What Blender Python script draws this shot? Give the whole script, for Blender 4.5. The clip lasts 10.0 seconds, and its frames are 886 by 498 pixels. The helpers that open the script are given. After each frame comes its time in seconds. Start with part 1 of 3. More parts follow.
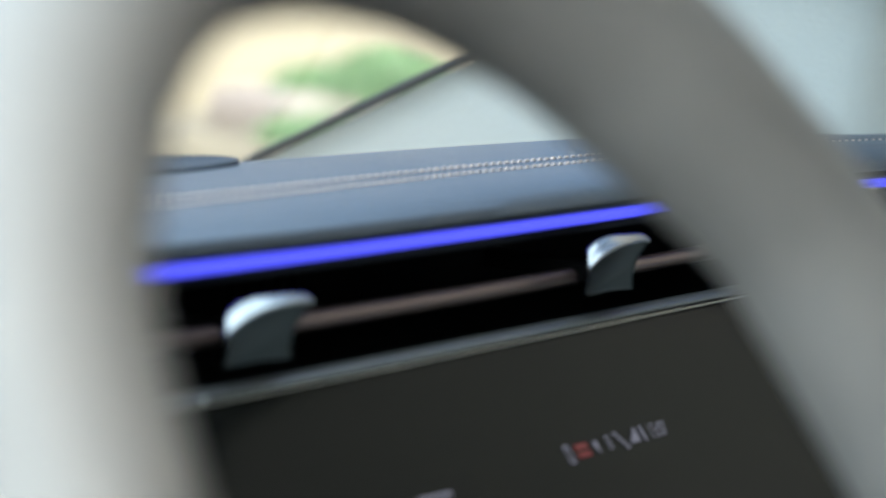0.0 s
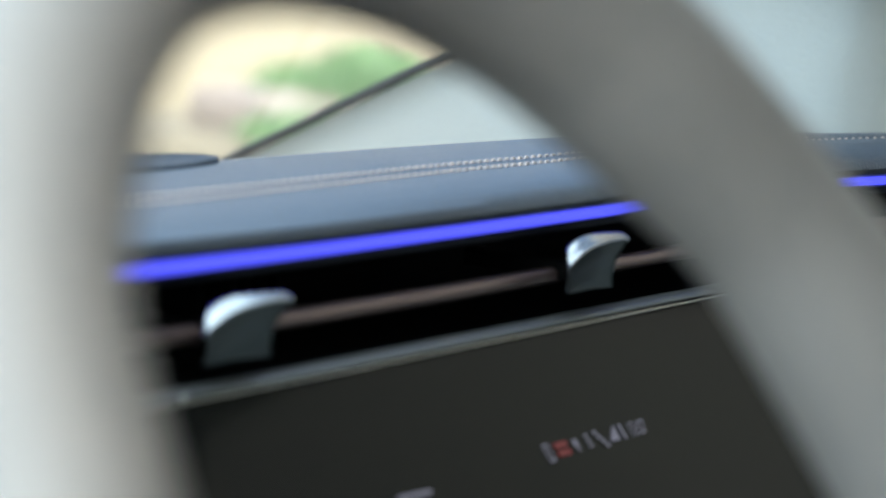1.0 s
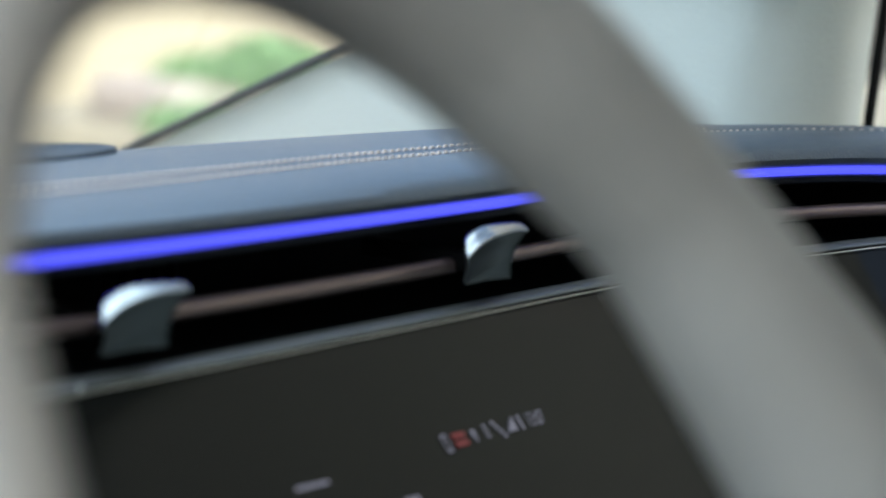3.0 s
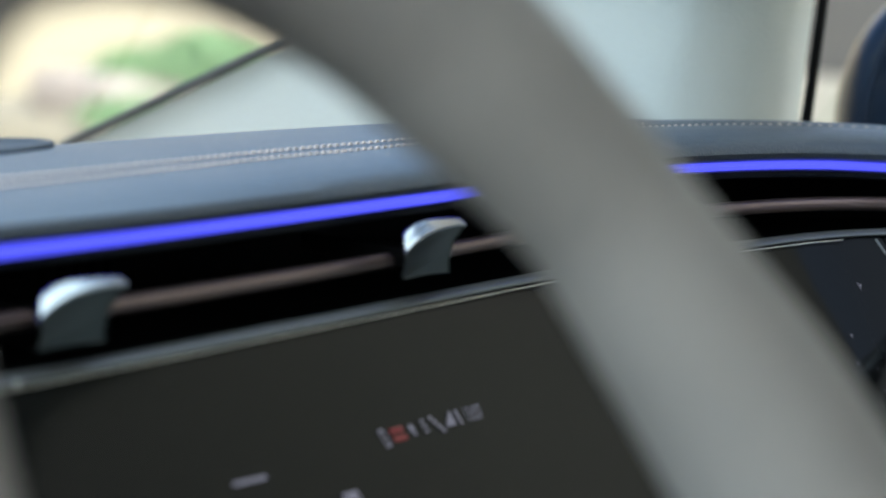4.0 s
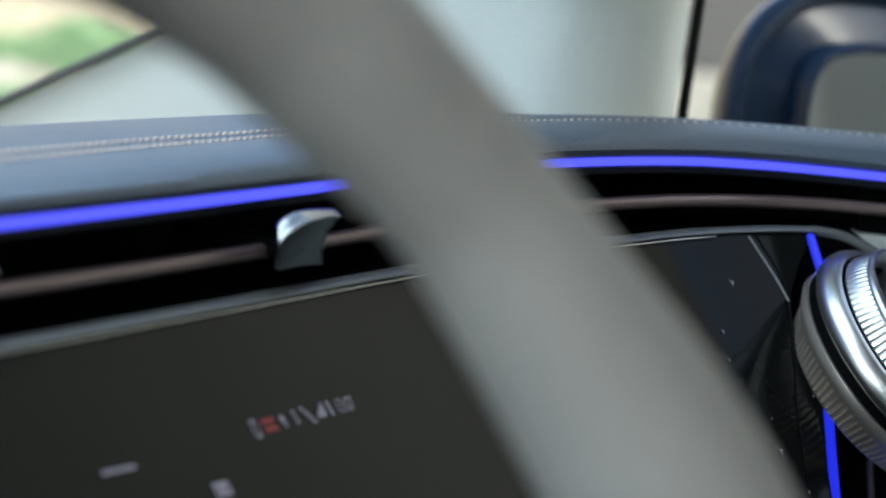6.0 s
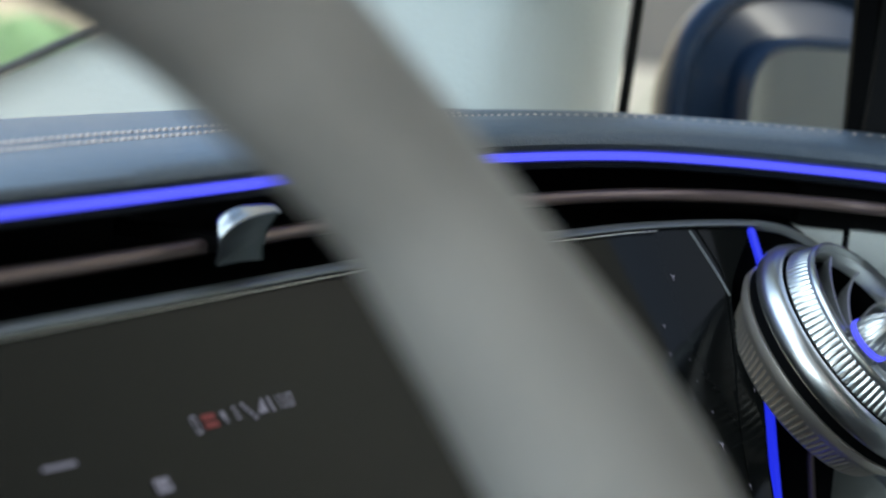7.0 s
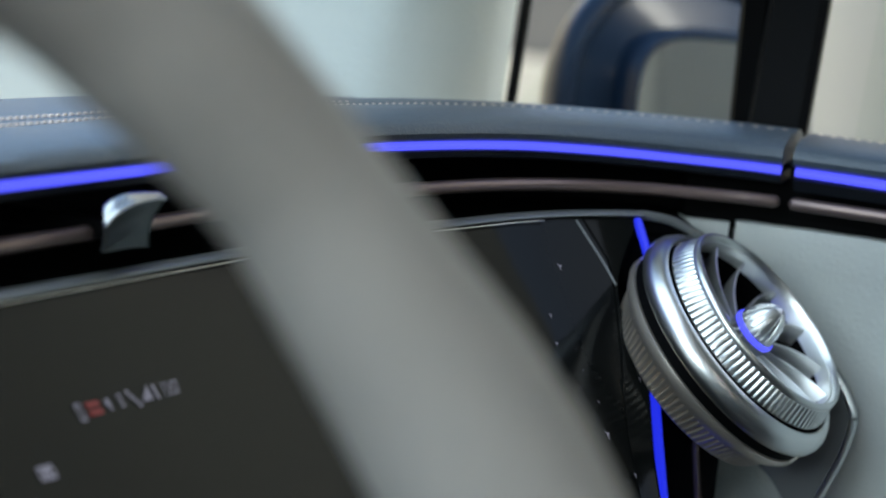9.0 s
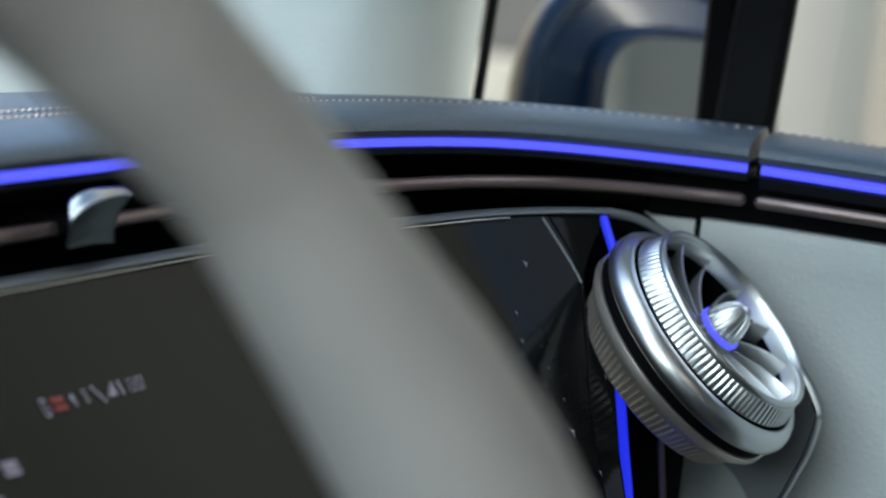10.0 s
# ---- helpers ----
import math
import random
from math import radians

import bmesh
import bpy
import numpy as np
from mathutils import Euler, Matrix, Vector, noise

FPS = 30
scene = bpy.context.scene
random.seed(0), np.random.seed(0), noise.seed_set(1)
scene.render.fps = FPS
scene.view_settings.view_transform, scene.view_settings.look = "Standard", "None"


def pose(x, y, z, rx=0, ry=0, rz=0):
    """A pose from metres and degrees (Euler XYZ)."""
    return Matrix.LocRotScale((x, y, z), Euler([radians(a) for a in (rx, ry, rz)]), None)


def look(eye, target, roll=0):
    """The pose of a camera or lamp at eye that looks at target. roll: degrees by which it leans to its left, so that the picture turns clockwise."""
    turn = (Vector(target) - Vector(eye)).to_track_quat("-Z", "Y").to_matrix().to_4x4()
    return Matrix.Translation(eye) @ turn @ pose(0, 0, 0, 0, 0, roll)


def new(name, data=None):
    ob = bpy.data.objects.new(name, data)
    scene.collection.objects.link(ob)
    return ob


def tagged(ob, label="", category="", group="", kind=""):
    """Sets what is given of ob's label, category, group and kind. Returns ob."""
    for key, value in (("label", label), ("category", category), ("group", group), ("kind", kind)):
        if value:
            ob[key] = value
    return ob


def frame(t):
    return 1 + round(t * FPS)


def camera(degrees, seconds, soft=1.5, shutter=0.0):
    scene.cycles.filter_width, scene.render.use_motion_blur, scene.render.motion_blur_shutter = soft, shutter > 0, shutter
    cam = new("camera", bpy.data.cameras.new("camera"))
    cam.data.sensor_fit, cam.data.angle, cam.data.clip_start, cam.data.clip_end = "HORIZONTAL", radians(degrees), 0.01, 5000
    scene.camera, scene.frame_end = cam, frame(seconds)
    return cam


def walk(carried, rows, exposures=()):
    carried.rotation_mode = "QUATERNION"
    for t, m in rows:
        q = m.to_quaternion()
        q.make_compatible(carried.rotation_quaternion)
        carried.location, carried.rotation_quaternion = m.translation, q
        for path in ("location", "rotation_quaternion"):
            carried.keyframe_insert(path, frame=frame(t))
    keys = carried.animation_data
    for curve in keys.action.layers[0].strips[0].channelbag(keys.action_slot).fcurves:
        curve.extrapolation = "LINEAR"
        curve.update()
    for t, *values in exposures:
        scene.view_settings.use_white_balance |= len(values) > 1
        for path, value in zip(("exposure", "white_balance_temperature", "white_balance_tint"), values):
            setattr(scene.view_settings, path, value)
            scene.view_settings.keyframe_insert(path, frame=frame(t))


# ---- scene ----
cam = camera(16.0, 10.0)
cam.data.dof.use_dof = True
cam.data.dof.focus_distance = 1.10
cam.data.dof.aperture_fstop = 10.5
PATH = [
    (0.0, pose(-0.5134, 0.0050, 1.05, 82.495, -4.036, -51.692)),
    (0.5, pose(-0.5133, 0.0049, 1.05, 82.491, -4.108, -51.821)),
    (1.0, pose(-0.5132, 0.0048, 1.05, 82.49, -4.123, -52.033)),
    (1.5, pose(-0.5131, 0.0046, 1.05, 82.485, -4.232, -52.359)),
    (2.0, pose(-0.5130, 0.0044, 1.05, 82.475, -4.3, -52.707)),
    (2.5, pose(-0.5128, 0.0041, 1.05, 82.467, -4.347, -53.242)),
    (4.0, pose(-0.5121, 0.0032, 1.05, 82.449, -4.589, -54.858)),
    (4.5, pose(-0.5119, 0.0029, 1.05, 82.462, -4.62, -55.448)),
    (5.0, pose(-0.5117, 0.0025, 1.05, 82.472, -4.957, -56.024)),
    (5.5, pose(-0.5115, 0.0023, 1.05, 82.48, -5.438, -56.476)),
    (7.0, pose(-0.5109, 0.0014, 1.05, 82.518, -5.595, -58.016)),
    (7.5, pose(-0.5108, 0.0012, 1.05, 82.515, -5.732, -58.466)),
    (8.0, pose(-0.5106, 0.0009, 1.05, 82.503, -5.929, -58.936)),
    (8.5, pose(-0.5104, 0.0006, 1.05, 82.514, -5.978, -59.485)),
    (9.0, pose(-0.5102, 0.0003, 1.05, 82.517, -6.169, -59.955)),
    (9.5, pose(-0.5101, 0.0001, 1.05, 82.525, -6.281, -60.352)),
    (10.0, pose(-0.5100, 0.0000, 1.05, 82.524, -6.463, -60.526)),
]
walk(cam, PATH, [(0.0, 1.9, 5900, 4), (10.0, 1.9, 5900, 4)])

# ---- daylight ----
SUN_ELEVATION, SUN_TURN = radians(38), radians(200)
world = bpy.data.worlds.new("sky")
scene.world = world
world.use_nodes = True
wn = world.node_tree.nodes
sky = wn.new("ShaderNodeTexSky")
sky.sky_type, sky.sun_disc = "NISHITA", False
sky.sun_elevation, sky.sun_rotation = SUN_ELEVATION, SUN_TURN
world.node_tree.links.new(sky.outputs[0], wn["Background"].inputs[0])
sky.dust_density, sky.air_density, sky.ozone_density = 6.0, 0.8, 0.4
wn["Background"].inputs[1].default_value = 0.15
sun = new("sun", bpy.data.lights.new("sun", "SUN"))
sun.data.energy, sun.data.angle, sun.data.color = 0.5, radians(30), (1.0, 0.96, 0.9)
sun.matrix_world = look((0, 0, 0), (-math.sin(SUN_TURN) * math.cos(SUN_ELEVATION), -math.cos(SUN_TURN) * math.cos(SUN_ELEVATION), -math.sin(SUN_ELEVATION)))
sun.location = (0, 0, 6)
# the driver's open window, behind and beside the camera
window_light = new("window_light", bpy.data.lights.new("window_light", "AREA"))
window_light.data.shape, window_light.data.size, window_light.data.size_y = "RECTANGLE", 1.0, 0.44
window_light.data.energy, window_light.data.color = 2.1, (0.90, 1.0, 0.97)
window_light.matrix_world = look((-0.88, 0.22, 1.22), (0.3, 0.36, 0.98))

# the sky that comes in through the windscreen's upper part
screen_light = new("windscreen_light", bpy.data.lights.new("windscreen_light", "AREA"))
screen_light.data.shape, screen_light.data.size, screen_light.data.size_y = "RECTANGLE", 1.0, 0.36
screen_light.data.energy, screen_light.data.color = 0.65, (0.92, 1.0, 0.99)
screen_light.matrix_world = look((0.0, 0.52, 1.28), (0.10, 0.52 - 0.30, 1.28 - 0.62))


# ---- materials ----
def material(name, colour, rough=0.5, metal=0.0, grain=0.0, grain_size=600.0, tint=0.12, coat=0.0, spec=0.5, rough_var=0.08, stains=7.0):
    m = bpy.data.materials.new(name)
    m.use_nodes = True
    n, l = m.node_tree.nodes, m.node_tree.links
    b = n["Principled BSDF"]
    b.inputs["Metallic"].default_value = metal
    b.inputs["Coat Weight"].default_value = coat
    b.inputs["Coat Roughness"].default_value = 0.03
    b.inputs["Specular IOR Level"].default_value = spec
    co = n.new("ShaderNodeTexCoord")
    big = n.new("ShaderNodeTexNoise")
    big.inputs["Scale"].default_value, big.inputs["Detail"].default_value = stains, 5.0
    l.new(co.outputs["Object"], big.inputs["Vector"])
    fine = n.new("ShaderNodeTexNoise")
    fine.inputs["Scale"].default_value, fine.inputs["Detail"].default_value = grain_size, 2.0
    l.new(co.outputs["Object"], fine.inputs["Vector"])
    mix = n.new("ShaderNodeMix")
    mix.data_type = "RGBA"
    mix.inputs["A"].default_value = (*[c * (1 - tint) for c in colour], 1)
    mix.inputs["B"].default_value = (*[min(1, c * (1 + tint)) for c in colour], 1)
    add = n.new("ShaderNodeMath")
    add.operation = "ADD"
    half = n.new("ShaderNodeMath")
    half.operation = "MULTIPLY"
    half.inputs[1].default_value = 0.35
    l.new(fine.outputs["Fac"], half.inputs[0])
    sub = n.new("ShaderNodeMath")
    sub.operation = "MULTIPLY"
    sub.inputs[1].default_value = 0.65
    l.new(big.outputs["Fac"], sub.inputs[0])
    l.new(sub.outputs[0], add.inputs[0])
    l.new(half.outputs[0], add.inputs[1])
    l.new(add.outputs[0], mix.inputs["Factor"])
    l.new(mix.outputs["Result"], b.inputs["Base Color"])
    mr = n.new("ShaderNodeMapRange")
    mr.inputs["To Min"].default_value, mr.inputs["To Max"].default_value = max(0.0, rough - rough_var), min(1.0, rough + rough_var)
    l.new(big.outputs["Fac"], mr.inputs["Value"])
    l.new(mr.outputs["Result"], b.inputs["Roughness"])
    if grain:
        vor = n.new("ShaderNodeTexVoronoi")
        vor.feature = "DISTANCE_TO_EDGE"
        vor.inputs["Scale"].default_value = grain_size
        l.new(co.outputs["Object"], vor.inputs["Vector"])
        bump = n.new("ShaderNodeBump")
        bump.inputs["Strength"].default_value, bump.inputs["Distance"].default_value = grain, 0.0006
        l.new(vor.outputs["Distance"], bump.inputs["Height"])
        l.new(bump.outputs["Normal"], b.inputs["Normal"])
    return m


def glow(name, colour, power):
    m = bpy.data.materials.new(name)
    m.use_nodes = True
    b = m.node_tree.nodes["Principled BSDF"]
    b.inputs["Base Color"].default_value = (*[0.06 * c for c in colour], 1)
    b.inputs["Emission Color"].default_value = (*colour, 1)
    b.inputs["Emission Strength"].default_value = power
    return m


def glass(name, tint, rough=0.0):
    m = bpy.data.materials.new(name)
    m.use_nodes = True
    n, l = m.node_tree.nodes, m.node_tree.links
    t, g, mx, fr = n.new("ShaderNodeBsdfTransparent"), n.new("ShaderNodeBsdfGlossy"), n.new("ShaderNodeMixShader"), n.new("ShaderNodeFresnel")
    t.inputs[0].default_value = (*tint, 1)
    g.inputs["Roughness"].default_value = rough
    fr.inputs["IOR"].default_value = 1.06
    l.new(fr.outputs[0], mx.inputs[0])
    l.new(t.outputs[0], mx.inputs[1])
    l.new(g.outputs[0], mx.inputs[2])
    l.new(mx.outputs[0], n["Material Output"].inputs["Surface"])
    return m


LEATHER_NAVY = material("navy leather", (0.056, 0.073, 0.096), 0.40, grain=0.6, grain_size=620, tint=0.08, spec=0.5)
LEATHER_DARK = material("dark navy trim", (0.006, 0.008, 0.013), 0.5, grain=0.2, grain_size=900, spec=0.2)
LEATHER_GREY = material("grey leather", (0.332, 0.313, 0.288), 0.5, grain=0.3, grain_size=800, tint=0.06)
LEATHER_PALE = material("pale grey leather", (0.60, 0.625, 0.60), 0.5, grain=0.6, grain_size=340, tint=0.05)
CLOTH = material("pale pillar cloth", (0.58, 0.625, 0.60), 0.85, grain=0.6, grain_size=260, tint=0.05, spec=0.2)
THREAD = material("cream thread", (0.72, 0.60, 0.53), 0.7, tint=0.15, grain_size=3000)
BLACK = material("black plastic", (0.0018, 0.0018, 0.002), 0.6, tint=0.2, spec=0.04)
RUBBER = material("black rubber", (0.003, 0.003, 0.0035), 0.6, tint=0.2, grain=0.2, spec=0.1)
# toggle fronts: the shade on them is put into the base colour
FIN = material("satin fin with front shade", (0.055, 0.066, 0.066), 0.36, 0.7, tint=0.1, grain_size=1500)
GLOSS = material("black screen glass", (0.0035, 0.0038, 0.0036), 0.09, coat=0.0, tint=0.25, rough_var=0.03, spec=0.07)
COPPER = material("satin copper", (0.20, 0.148, 0.132), 0.36, 0.7, tint=0.1, grain_size=1500)
BLADE = material("satin grey blade", (0.72, 0.73, 0.72), 0.32, 0.8, tint=0.06, grain_size=1500)
# tone of the vent's reflection in the glossy panel
REFLECTION_METAL = material("warm reflected silver", (0.70, 0.63, 0.55), 0.32, 0.85, tint=0.06, grain_size=1500)
SEAL = material("grey rubber seal", (0.08, 0.085, 0.085), 0.7, tint=0.15)
SILVER = material("satin silver", (0.68, 0.69, 0.68), 0.31, 1.0, tint=0.05, grain_size=1500, rough_var=0.05)
# toggle tops: far lighter silver than the shaded fin fronts
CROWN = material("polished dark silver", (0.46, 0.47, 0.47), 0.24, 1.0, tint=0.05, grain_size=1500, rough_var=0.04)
STEEL = material("dark satin silver", (0.17, 0.178, 0.17), 0.36, 0.6, tint=0.08, grain_size=1500)
GRILLE = material("dark navy mesh", (0.035, 0.045, 0.058), 0.6, tint=0.2, grain=0.6, grain_size=900)
GUNMETAL = material("dark grey trim", (0.13, 0.135, 0.135), 0.4, 0.2, tint=0.08)
BLUE_GLOW = glow("blue light guide", (0.098, 0.10, 1.0), 0.36)
BLUE_DIM = glow("dim blue light guide", (0.03, 0.04, 1.0), 0.20)
WHITE_GLOW = glow("white screen mark", (0.62, 0.57, 0.70), 0.062)
RED_GLOW = glow("red screen mark", (0.6, 0.05, 0.05), 0.05)
PAINT = material("dark blue car paint", (0.005, 0.012, 0.028), 0.30, 0.0, coat=0.10, spec=0.18, tint=0.08)
PANE = glass("window glass", (0.93, 0.96, 0.94))
MIRROR = material("mirror", (0.42, 0.45, 0.46), 0.01, 1.0, tint=0.01, rough_var=0.0)
ROOFING = material("headliner", (0.42, 0.42, 0.40), 0.9, tint=0.06, grain=0.2)
CARPET = material("carpet", (0.03, 0.03, 0.032), 0.95, tint=0.2, grain=0.5)
PLASTER = material("beige plaster", (0.30, 0.275, 0.21), 0.9, tint=0.08, grain=0.3, grain_size=60, stains=0.8)
PLASTER_GREY = material("pale grey plaster", (0.36, 0.36, 0.31), 0.9, tint=0.05, grain=0.3, grain_size=60, stains=0.8)
BROWN = material("brown timber", (0.27, 0.245, 0.205), 0.7, tint=0.15, stains=3)
LEAF = material("leaf green", (0.19, 0.31, 0.15), 0.6, tint=0.35, stains=9)
PINK = material("pale pink stone", (0.36, 0.32, 0.295), 0.8, tint=0.1)
PAVING = material("pale paving", (0.42, 0.40, 0.34), 0.9, tint=0.12, stains=1.5, grain=0.2, grain_size=40)


# ---- mesh helpers ----
def thing(name, label, category, group="", kind="", at=(0, 0, 0)):
    ob = new(name)
    ob.location = at
    return tagged(ob, label, category, group, kind)


def part(name, bm, mat, parent=None, label="", smooth=True):
    bmesh.ops.recalc_face_normals(bm, faces=bm.faces)
    me = bpy.data.meshes.new(name)
    bm.to_mesh(me)
    bm.free()
    me.materials.append(mat)
    if smooth:
        me.shade_smooth()
        me.set_sharp_from_angle(angle=radians(40))
    ob = new(name, me)
    if parent:
        ob.parent = parent
        up = Vector((0, 0, 0))
        p = parent
        while p:
            up += p.location
            p = p.parent
        me.transform(Matrix.Translation(-up))
    return tagged(ob, label)


def grid_mesh(rows, close_u=False, close_v=False, caps=False):
    """A skin over rows of points."""
    bm = bmesh.new()
    vs = [[bm.verts.new(p) for p in row] for row in rows]
    nu, nv = len(vs), len(vs[0])
    for i in range(nu if close_u else nu - 1):
        for j in range(nv if close_v else nv - 1):
            a, b = vs[i], vs[(i + 1) % nu]
            bm.faces.new((a[j], a[(j + 1) % nv], b[(j + 1) % nv], b[j]))
    if caps and not close_u:
        bm.faces.new(vs[0])
        bm.faces.new(vs[-1][::-1])
    return bm


def tube(path, radius, sides=12, close=False, flat=1.0):
    """A round bar along a path; radius may change along it; the ends are rounded off."""
    P = [Vector(p) for p in path]
    n = len(P)
    rr = [radius(i / max(1, n - 1)) if callable(radius) else radius for i in range(n)]
    rows = []
    for i, p in enumerate(P):
        a = P[(i - 1) % n] if close or i else P[0]
        b = P[(i + 1) % n] if close or i < n - 1 else P[-1]
        t = (b - a).normalized()
        s = t.cross(Vector((0, 0, 1)))
        s = s.normalized() if s.length > 0.05 else t.cross(Vector((0, 1, 0))).normalized()
        u = s.cross(t)
        rows.append((p, t, s, u, rr[i]))
    if not close:
        p, t, s, u, r = rows[0]
        q, t2, s2, u2, r2 = rows[-1]
        rows = [(p - t * r * 0.8, t, s, u, r * 0.35), (p - t * r * 0.45, t, s, u, r * 0.8)] + rows + [(q + t2 * r2 * 0.45, t2, s2, u2, r2 * 0.8), (q + t2 * r2 * 0.8, t2, s2, u2, r2 * 0.35)]
    out = [[p + s * (r * math.cos(k * math.tau / sides)) + u * (r * flat * math.sin(k * math.tau / sides)) for k in range(sides)] for p, t, s, u, r in rows]
    return grid_mesh(out, close_u=close, close_v=True, caps=not close)


def box(lo, hi, bevel=0.0, m=None, seg=2):
    bm = bmesh.new()
    bmesh.ops.create_cube(bm, size=1)
    for v in bm.verts:
        v.co = Vector([lo[i] + (v.co[i] + 0.5) * (hi[i] - lo[i]) for i in range(3)])
    if bevel:
        bmesh.ops.bevel(bm, geom=bm.edges[:], offset=bevel, segments=seg, affect="EDGES", profile=0.6)
    if m:
        bm.transform(m)
    return bm


def lathe(profile, m, sides=64, teeth=None):
    """A turned shape: (radius, height) pairs round the z axis of m. teeth(k, j): a change of radius."""
    rows = []
    for k in range(sides):
        a = k * math.tau / sides
        rows.append([m @ Vector(((r + (teeth(k, j) if teeth else 0)) * math.cos(a), (r + (teeth(k, j) if teeth else 0)) * math.sin(a), h)) for j, (r, h) in enumerate(profile)])
    return grid_mesh(rows, close_u=True)


def spline(points, n=16):
    P = [Vector(p) for p in points]
    P = [2 * P[0] - P[1]] + P + [2 * P[-1] - P[-2]]
    out = []
    for i in range(1, len(P) - 2):
        a, b, c, d = P[i - 1:i + 3]
        for k in range(n):
            u = k / n
            out.append(0.5 * (2 * b + (c - a) * u + (2 * a - 5 * b + 4 * c - d) * u * u + (3 * b - a - 3 * c + d) * u ** 3))
    out.append(P[-2])
    return out


def ramp(x, pairs):
    if x <= pairs[0][0]:
        return pairs[0][1]
    for (a, u), (b, v) in zip(pairs, pairs[1:]):
        if x <= b:
            k = (x - a) / (b - a)
            return u + (v - u) * k
    return pairs[-1][1]


# ---- the line of the dashboard in plan, running on into the passenger door ----
PLAN = spline([(x, y, 0) for x, y in ((-0.75, 0.50), (-0.4, 0.52), (0.05, 0.545), (0.2, 0.556), (0.34, 0.569), (0.44, 0.574), (0.52, 0.568),
                                      (0.57, 0.55), (0.603, 0.52), (0.622, 0.487), (0.63, 0.43), (0.635, 0.3), (0.64, -0.1), (0.64, -0.7))], 24)
RUN = [0.0]
for p, q in zip(PLAN, PLAN[1:]):
    RUN.append(RUN[-1] + (q - p).length)
GAP = 1.412
END = RUN[-1]


def on_plan(s, o=0.0, z=0.0):
    """The place s metres along the dashboard's line, o metres behind it (away from the cabin), at height z."""
    i = max(0, min(len(RUN) - 2, next((k for k in range(len(RUN) - 1) if RUN[k + 1] >= s), len(RUN) - 2)))
    k = (s - RUN[i]) / (RUN[i + 1] - RUN[i])
    p = PLAN[i].lerp(PLAN[i + 1], k)
    t0 = (PLAN[i + 1] - PLAN[max(0, i - 1)]).normalized()
    t1 = (PLAN[min(len(PLAN) - 1, i + 2)] - PLAN[i]).normalized()
    t = t0.lerp(t1, k).normalized()
    return Vector((p.x - t.y * o, p.y + t.x * o, z))


def steps(a, b, d=0.012):
    n = max(2, int((b - a) / d))
    return [a + (b - a) * k / n for k in range(n + 1)]


def sweep(a, b, profile, d=0.012, closed=True):
    """A profile of (o, z) pairs, or a function of s that gives one, drawn along the dashboard's line."""
    rows = []
    for s in steps(a, b, d):
        pr = profile(s) if callable(profile) else profile
        rows.append([on_plan(s, o, z) for o, z in pr])
    return grid_mesh(rows, close_v=closed, caps=closed)


def oval(cx, cz, rx, rz, n=10):
    return [(cx + rx * math.cos(k * math.tau / n), cz + rz * math.sin(k * math.tau / n)) for k in range(n)]


STRIP_Z = ((0.8, 0.9353), (0.92, 0.9360), (1.05, 0.9368), (1.2, 0.9378), (1.3, 0.9372), (1.38, 0.9358), (1.45, 0.9350))
BAR_Z = ((0.8, 0.9165), (0.95, 0.9175), (1.05, 0.9185), (1.25, 0.9212), (1.36, 0.9228), (2.0, 0.9238))
TRIM_Z = ((0.8, 0.9038), (0.95, 0.9060), (1.1, 0.9076), (1.25, 0.9095), (1.35, 0.9138))

# ---- cabin shell ----
def shell():
    floor = part("floor", box((-0.95, -1.6, 0.18), (0.95, 1.3, 0.22)), CARPET)
    tagged(floor, "dark carpeted car floor", "floor", kind="structure")
    roof = part("ceiling", box((-0.62, -1.6, 1.42), (0.62, 0.35, 1.46), 0.015), ROOFING)
    tagged(roof, "pale cloth car headliner", "ceiling", kind="structure")
    back = part("wall_rear", box((-0.95, -1.66, 0.2), (0.95, -1.6, 1.44), 0.01), ROOFING)
    tagged(back, "pale lining that closes the cabin", "wall", kind="structure")
    # unseen walls added to keep side skylight off the pillar and dashboard
    for name, x0, x1, y1 in (("light_block_passenger_side", 0.70, 0.76, 0.05), ("light_block_driver_side", -0.80, -0.72, -0.10)):
        side = part(name, box((x0, -1.6, 0.96 if x0 < 0 else 0.22), (x1, y1, 1.42), 0.01), ROOFING)
        tagged(side, "unseen lining added to block light from the side", "wall", kind="structure")
    # unseen header, added to cut the sky's light through the passenger window
    head = part("trim", box((0.57, -1.6, 1.35), (0.70, 0.40, 1.46), 0.012), ROOFING)
    tagged(head, "unseen pale lining added to shade the passenger window", "trim", kind="structure")
    left = part("wall_driver_side", box((-0.80, -1.6, 0.22), (-0.72, 1.0, 0.96), 0.01), LEATHER_PALE)
    tagged(left, "pale leather driver's door panel below window", "door", kind="structure")


shell()

# windscreen, raked back over the dashboard
bm = grid_mesh([[Vector((x, 1.02 - 0.10 * abs(x) ** 2, 0.89)).lerp(Vector((x * 0.82, 0.36, 1.42)), v) for v in (0, 0.25, 0.5, 0.75, 1)] for x in np.linspace(-0.70, 0.70, 15)])
ws = part("windscreen", bm, PANE)
ws.visible_shadow = False
tagged(ws, "clear raked windscreen glass", "windscreen", kind="structure")

# ---- dashboard ----
dash = thing("dashboard", "navy leather dashboard with blue light strip and copper bar", "dashboard", at=(0.0, 0.6, 0.9))


PAD_DIP = ((0.80, -0.0018), (1.0, 0.0))


